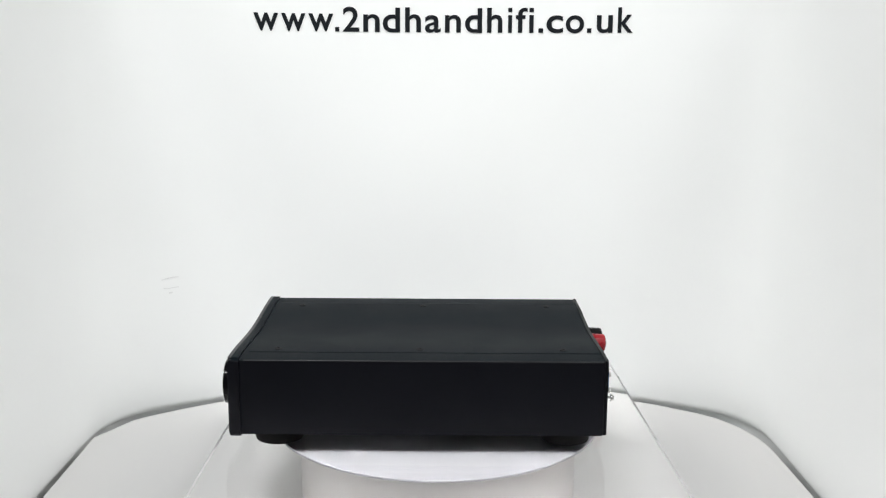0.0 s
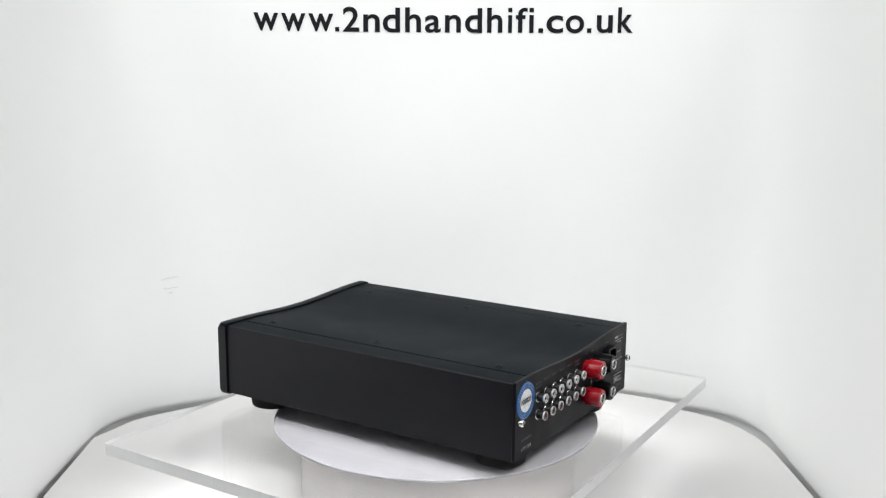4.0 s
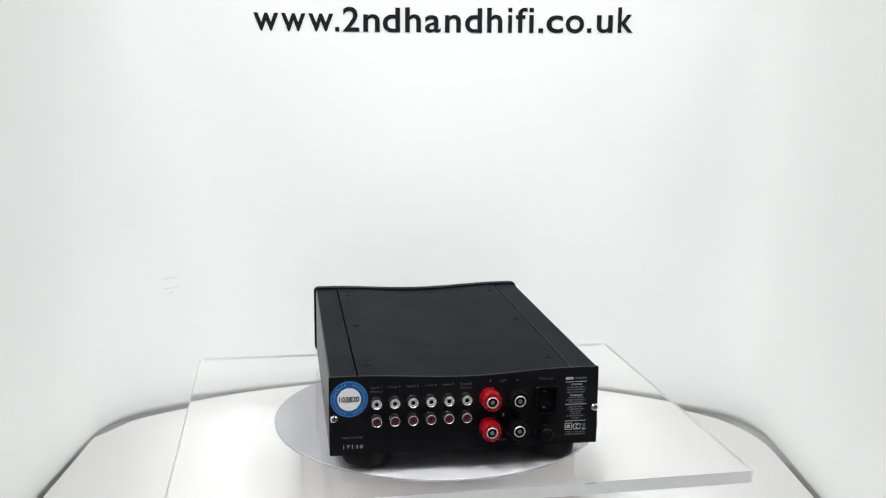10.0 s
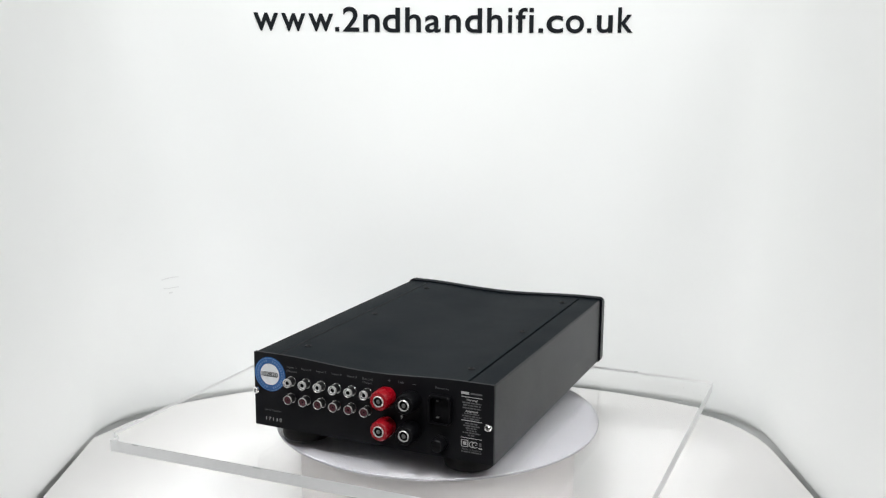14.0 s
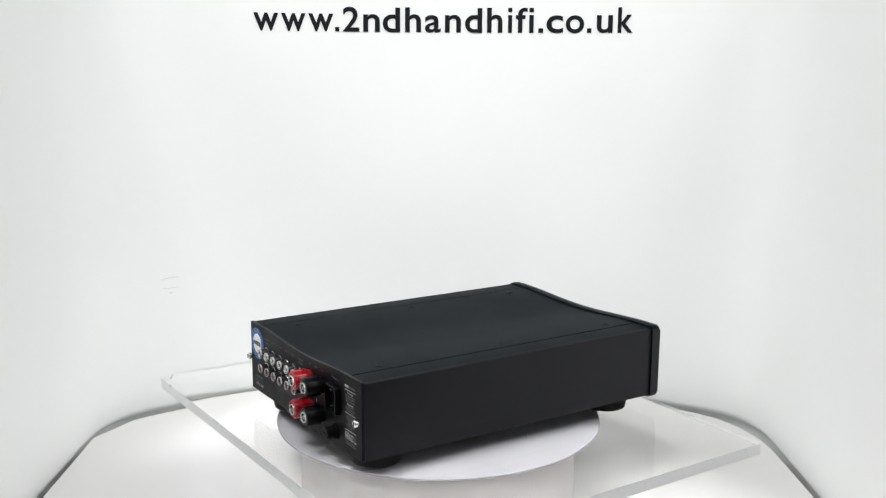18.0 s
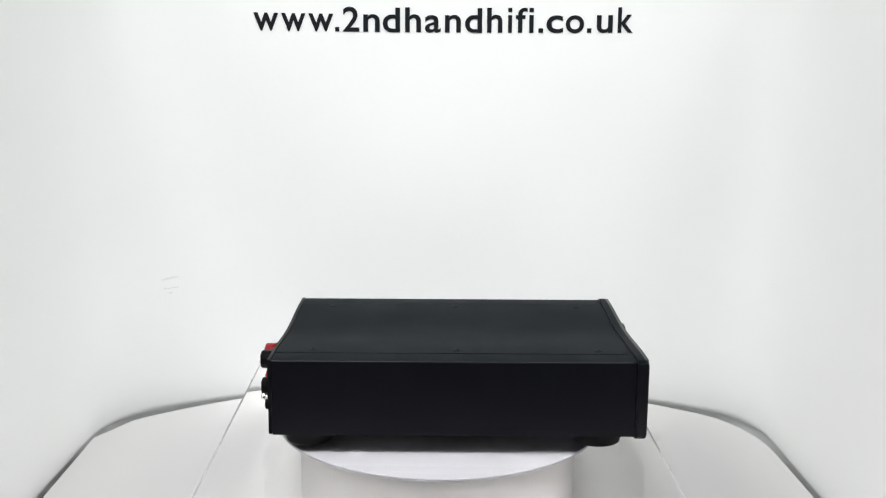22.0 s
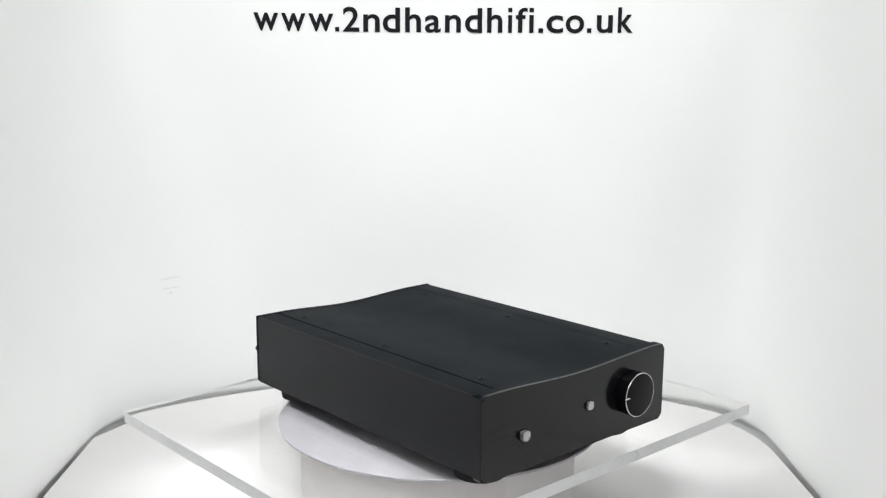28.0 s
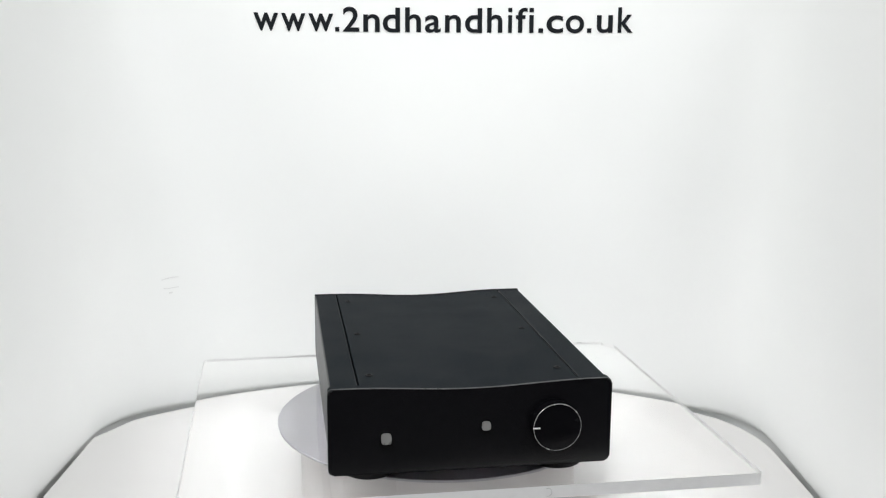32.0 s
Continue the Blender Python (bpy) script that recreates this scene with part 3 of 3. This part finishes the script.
# round stock sticker
stick = part("sticker", lathe([(0.0, 0.0001), (0.0149, 0.0001), (0.0149, 0.0004), (0.0, 0.0004)], 64), M_blue, amp, "round blue and white stock sticker", pose(0.0925, Y, 0.0606))
part("white_centre", lathe([(0.0, 0.0005), (0.0092, 0.0005), (0.0092, 0.0007), (0.0, 0.0007)], 48), M_paper, stick)
part("edge_line", lathe([(0.0137, 0.0005), (0.0137, 0.0007), (0.0141, 0.0007), (0.0141, 0.0005), (0.0137, 0.0005)], 64, caps=(False, False)), M_paleblue, stick)
ring_bars = bmesh.new()
for k in range(34):
    a = 2 * math.pi * k / 34
    if k in (8, 9, 25, 26):
        continue
    c = bmesh.ops.create_cube(ring_bars, size=1.0, matrix=pose(0.0118 * math.cos(a), 0.0006, 0.0118 * math.sin(a), 0, -math.degrees(a), 0) @ Matrix.Diagonal((0.0016, 0.0003, 0.0010, 1)))
part("ring_bars", ring_bars, M_paleblue, stick, "pale blue print round the rim", smooth=False)
lettering("stock_number", "102820", 0, 0.0002, 0.0158, 0.0042, 0.0009, M_ink, stick, 0.02)

# printed words
for k in range(5):
    lettering("input_print", "Input %d" % (k + 1), 0.0713 - 0.01425 * k, 0.0691, 0.0092, 0.0022, Y + 0.0002, M_dimprint, amp)
lettering("phono_print", "(Phono)", 0.0713, 0.0656, 0.0096, 0.0024, Y + 0.0002, M_dimprint, amp)
lettering("record_print", "Record", 0.0002, 0.0691, 0.0090, 0.0020, Y + 0.0002, M_dimprint, amp)
lettering("output_print", "Output", 0.0002, 0.0658, 0.0090, 0.0024, Y + 0.0002, M_dimprint, amp)
lettering("plus_print", "+", -0.0193, 0.0706, 0.0022, 0.0022, Y + 0.0002, M_dimprint, amp, 0.02)
lettering("left_print", "Left", -0.0300, 0.0706, 0.0050, 0.0020, Y + 0.0002, M_dimprint, amp)
lettering("minus_print", "-", -0.0412, 0.0704, 0.0030, 0.0005, Y + 0.0002, M_dimprint, amp)
lettering("right_print", "Right", -0.0300, 0.0208, 0.0062, 0.0024, Y + 0.0002, M_dimprint, amp)
flash = [(0.0006, 0.0024), (-0.0013, -0.0002), (-0.0001, -0.0001), (-0.0008, -0.0024), (0.0014, 0.0005), (0.0002, 0.0004)]
part("hazard_mark", prism([(-0.0303 - x, 0.0420 + z) for x, z in flash], Y + 0.0001, Y + 0.0003), M_print, amp, "white lightning mark", smooth=False)
lettering("power_print", "Power in", -0.0650, 0.0706, 0.0110, 0.0019, Y + 0.0002, M_dimprint, amp)
lettering("serial_print", "Serial Number", 0.0903, 0.0292, 0.0166, 0.0019, Y + 0.0002, M_dimprint, amp)
lettering("serial_number", "1 7 1 3 0", 0.0899, 0.0214, 0.0152, 0.0028, Y + 0.0002, M_print, amp)


def bar(name, x0, x1, z, h, mat, parent):
    return part(name, box(x1, x0, Y + 0.0001, Y + 0.0003, z - h / 2, z + h / 2), mat, parent, smooth=False)


info = new("rating_print")
info.parent = amp
bar("name_bar", -0.0812, -0.0875, 0.0698, 0.0020, M_print, info)
bar("model_bar", -0.0888, -0.0985, 0.0698, 0.0013, M_dimprint, info)
for z in (0.0668, 0.0478, 0.0338):
    bar("rule", -0.0812, -0.0988, z, 0.0005, M_print, info)
random.seed(5)
for z, half, mat in ((0.0622, 0.0078, M_dimprint), (0.0602, 0.0072, M_dimprint), (0.0580, 0.0076, M_dimprint),
                     (0.0535, 0.0062, M_dimprint), (0.0515, 0.0080, M_dimprint), (0.0496, 0.0066, M_dimprint), (0.0456, 0.0054, M_dimprint),
                     (0.0437, 0.0068, M_dimprint), (0.0418, 0.0048, M_dimprint), (0.0399, 0.0040, M_dimprint), (0.0380, 0.0074, M_dimprint), (0.0360, 0.0030, M_dimprint),
                     (0.0224, 0.0084, M_dimprint)):
    x = -0.0900 + half
    while x > -0.0900 - half:
        w = random.uniform(0.0012, 0.0036)
        bar("text_bar", x, max(x - w, -0.0900 - half), z, 0.0011, mat, info)
        x -= w + 0.0007
for name, text, z, half, mat in (("warning_print", "Warning!", 0.0645, 0.0047, M_print), ("attention_print", "Attention!", 0.0556, 0.0052, M_print), ("origin_print", "Made in England", 0.0243, 0.0078, M_dimprint)):
    lettering(name, text, -0.0900, z, 2 * half, 0.0019, Y + 0.0002, mat, info, 0.01)
mark = new("safety_mark")
mark.parent = info
for x0, x1, z0, z1 in ((-0.0814, -0.0874, 0.0315, 0.0320), (-0.0814, -0.0874, 0.0263, 0.0268), (-0.0814, -0.0820, 0.0263, 0.0320), (-0.0868, -0.0874, 0.0263, 0.0320)):
    bar("mark_line", x0, x1, (z0 + z1) / 2, z1 - z0, M_print, mark)
bar("mark_core", -0.0830, -0.0858, 0.0292, 0.0026, M_print, mark)
for cx in (-0.0905, -0.0930):
    arc = bmesh.new()
    for i in range(9):
        a = radians(50 + 260 * i / 8)
        bmesh.ops.create_cube(arc, size=1.0, matrix=pose(cx - 0.0022 * math.cos(a), Y + 0.0002, 0.0288 + 0.0022 * math.sin(a), 0, math.degrees(a) + 90, 0) @ Matrix.Diagonal((0.0014, 0.0003, 0.0006, 1)))
    part("mark_arc", arc, M_print, mark, smooth=False)
bar("mark_dash", -0.0932, -0.0942, 0.0288, 0.0005, M_print, mark)
bar("bin_bar", -0.0958, -0.0990, 0.0265, 0.0009, M_print, mark)
bar("bin_body", -0.0964, -0.0984, 0.0295, 0.0032, M_dimprint, mark)


# ---- what turns ----
def motions():
    # seconds and the turn of the platter in degrees
    turns = [(0.0, -90.2), (1.0, -98.45), (2.0, -106.65), (3.0, -114.75), (4.0, -122.85), (5.0, -130.90), (6.0, -139.05), (7.0, -147.1), (8.0, -155.1),
             (9.0, -163.15), (10.0, -171.2), (11.0, -179.4), (12.0, -187.6), (13.0, -195.75), (14.0, -204.05), (15.0, -212.35),
             (16.0, -220.6), (17.0, -228.75), (18.0, -237.15), (19.0, -245.45), (20.0, -253.70), (21.0, -261.95), (22.0, -270.15), (23.0, -278.35), (24.0, -286.35),
             (25.0, -294.35), (26.0, -302.4), (27.0, -310.35), (28.0, -318.4), (29.0, -326.55), (30.0, -334.75), (31.0, -342.9), (32.0, -351.05)]
    walk(amp, [(t, pose(0, 0, 0, 0, 0, a) @ pose(-0.0007, -0.0127, 0)) for t, a in turns])
    walk(sheet, [(t, pose(0, 0, 0, 0, 0, a)) for t, a in turns])
    walk(platter, [(t, pose(0, 0, 0, 0, 0, a) @ pose(0.0015, -0.0013, 0)) for t, a in turns])


motions()
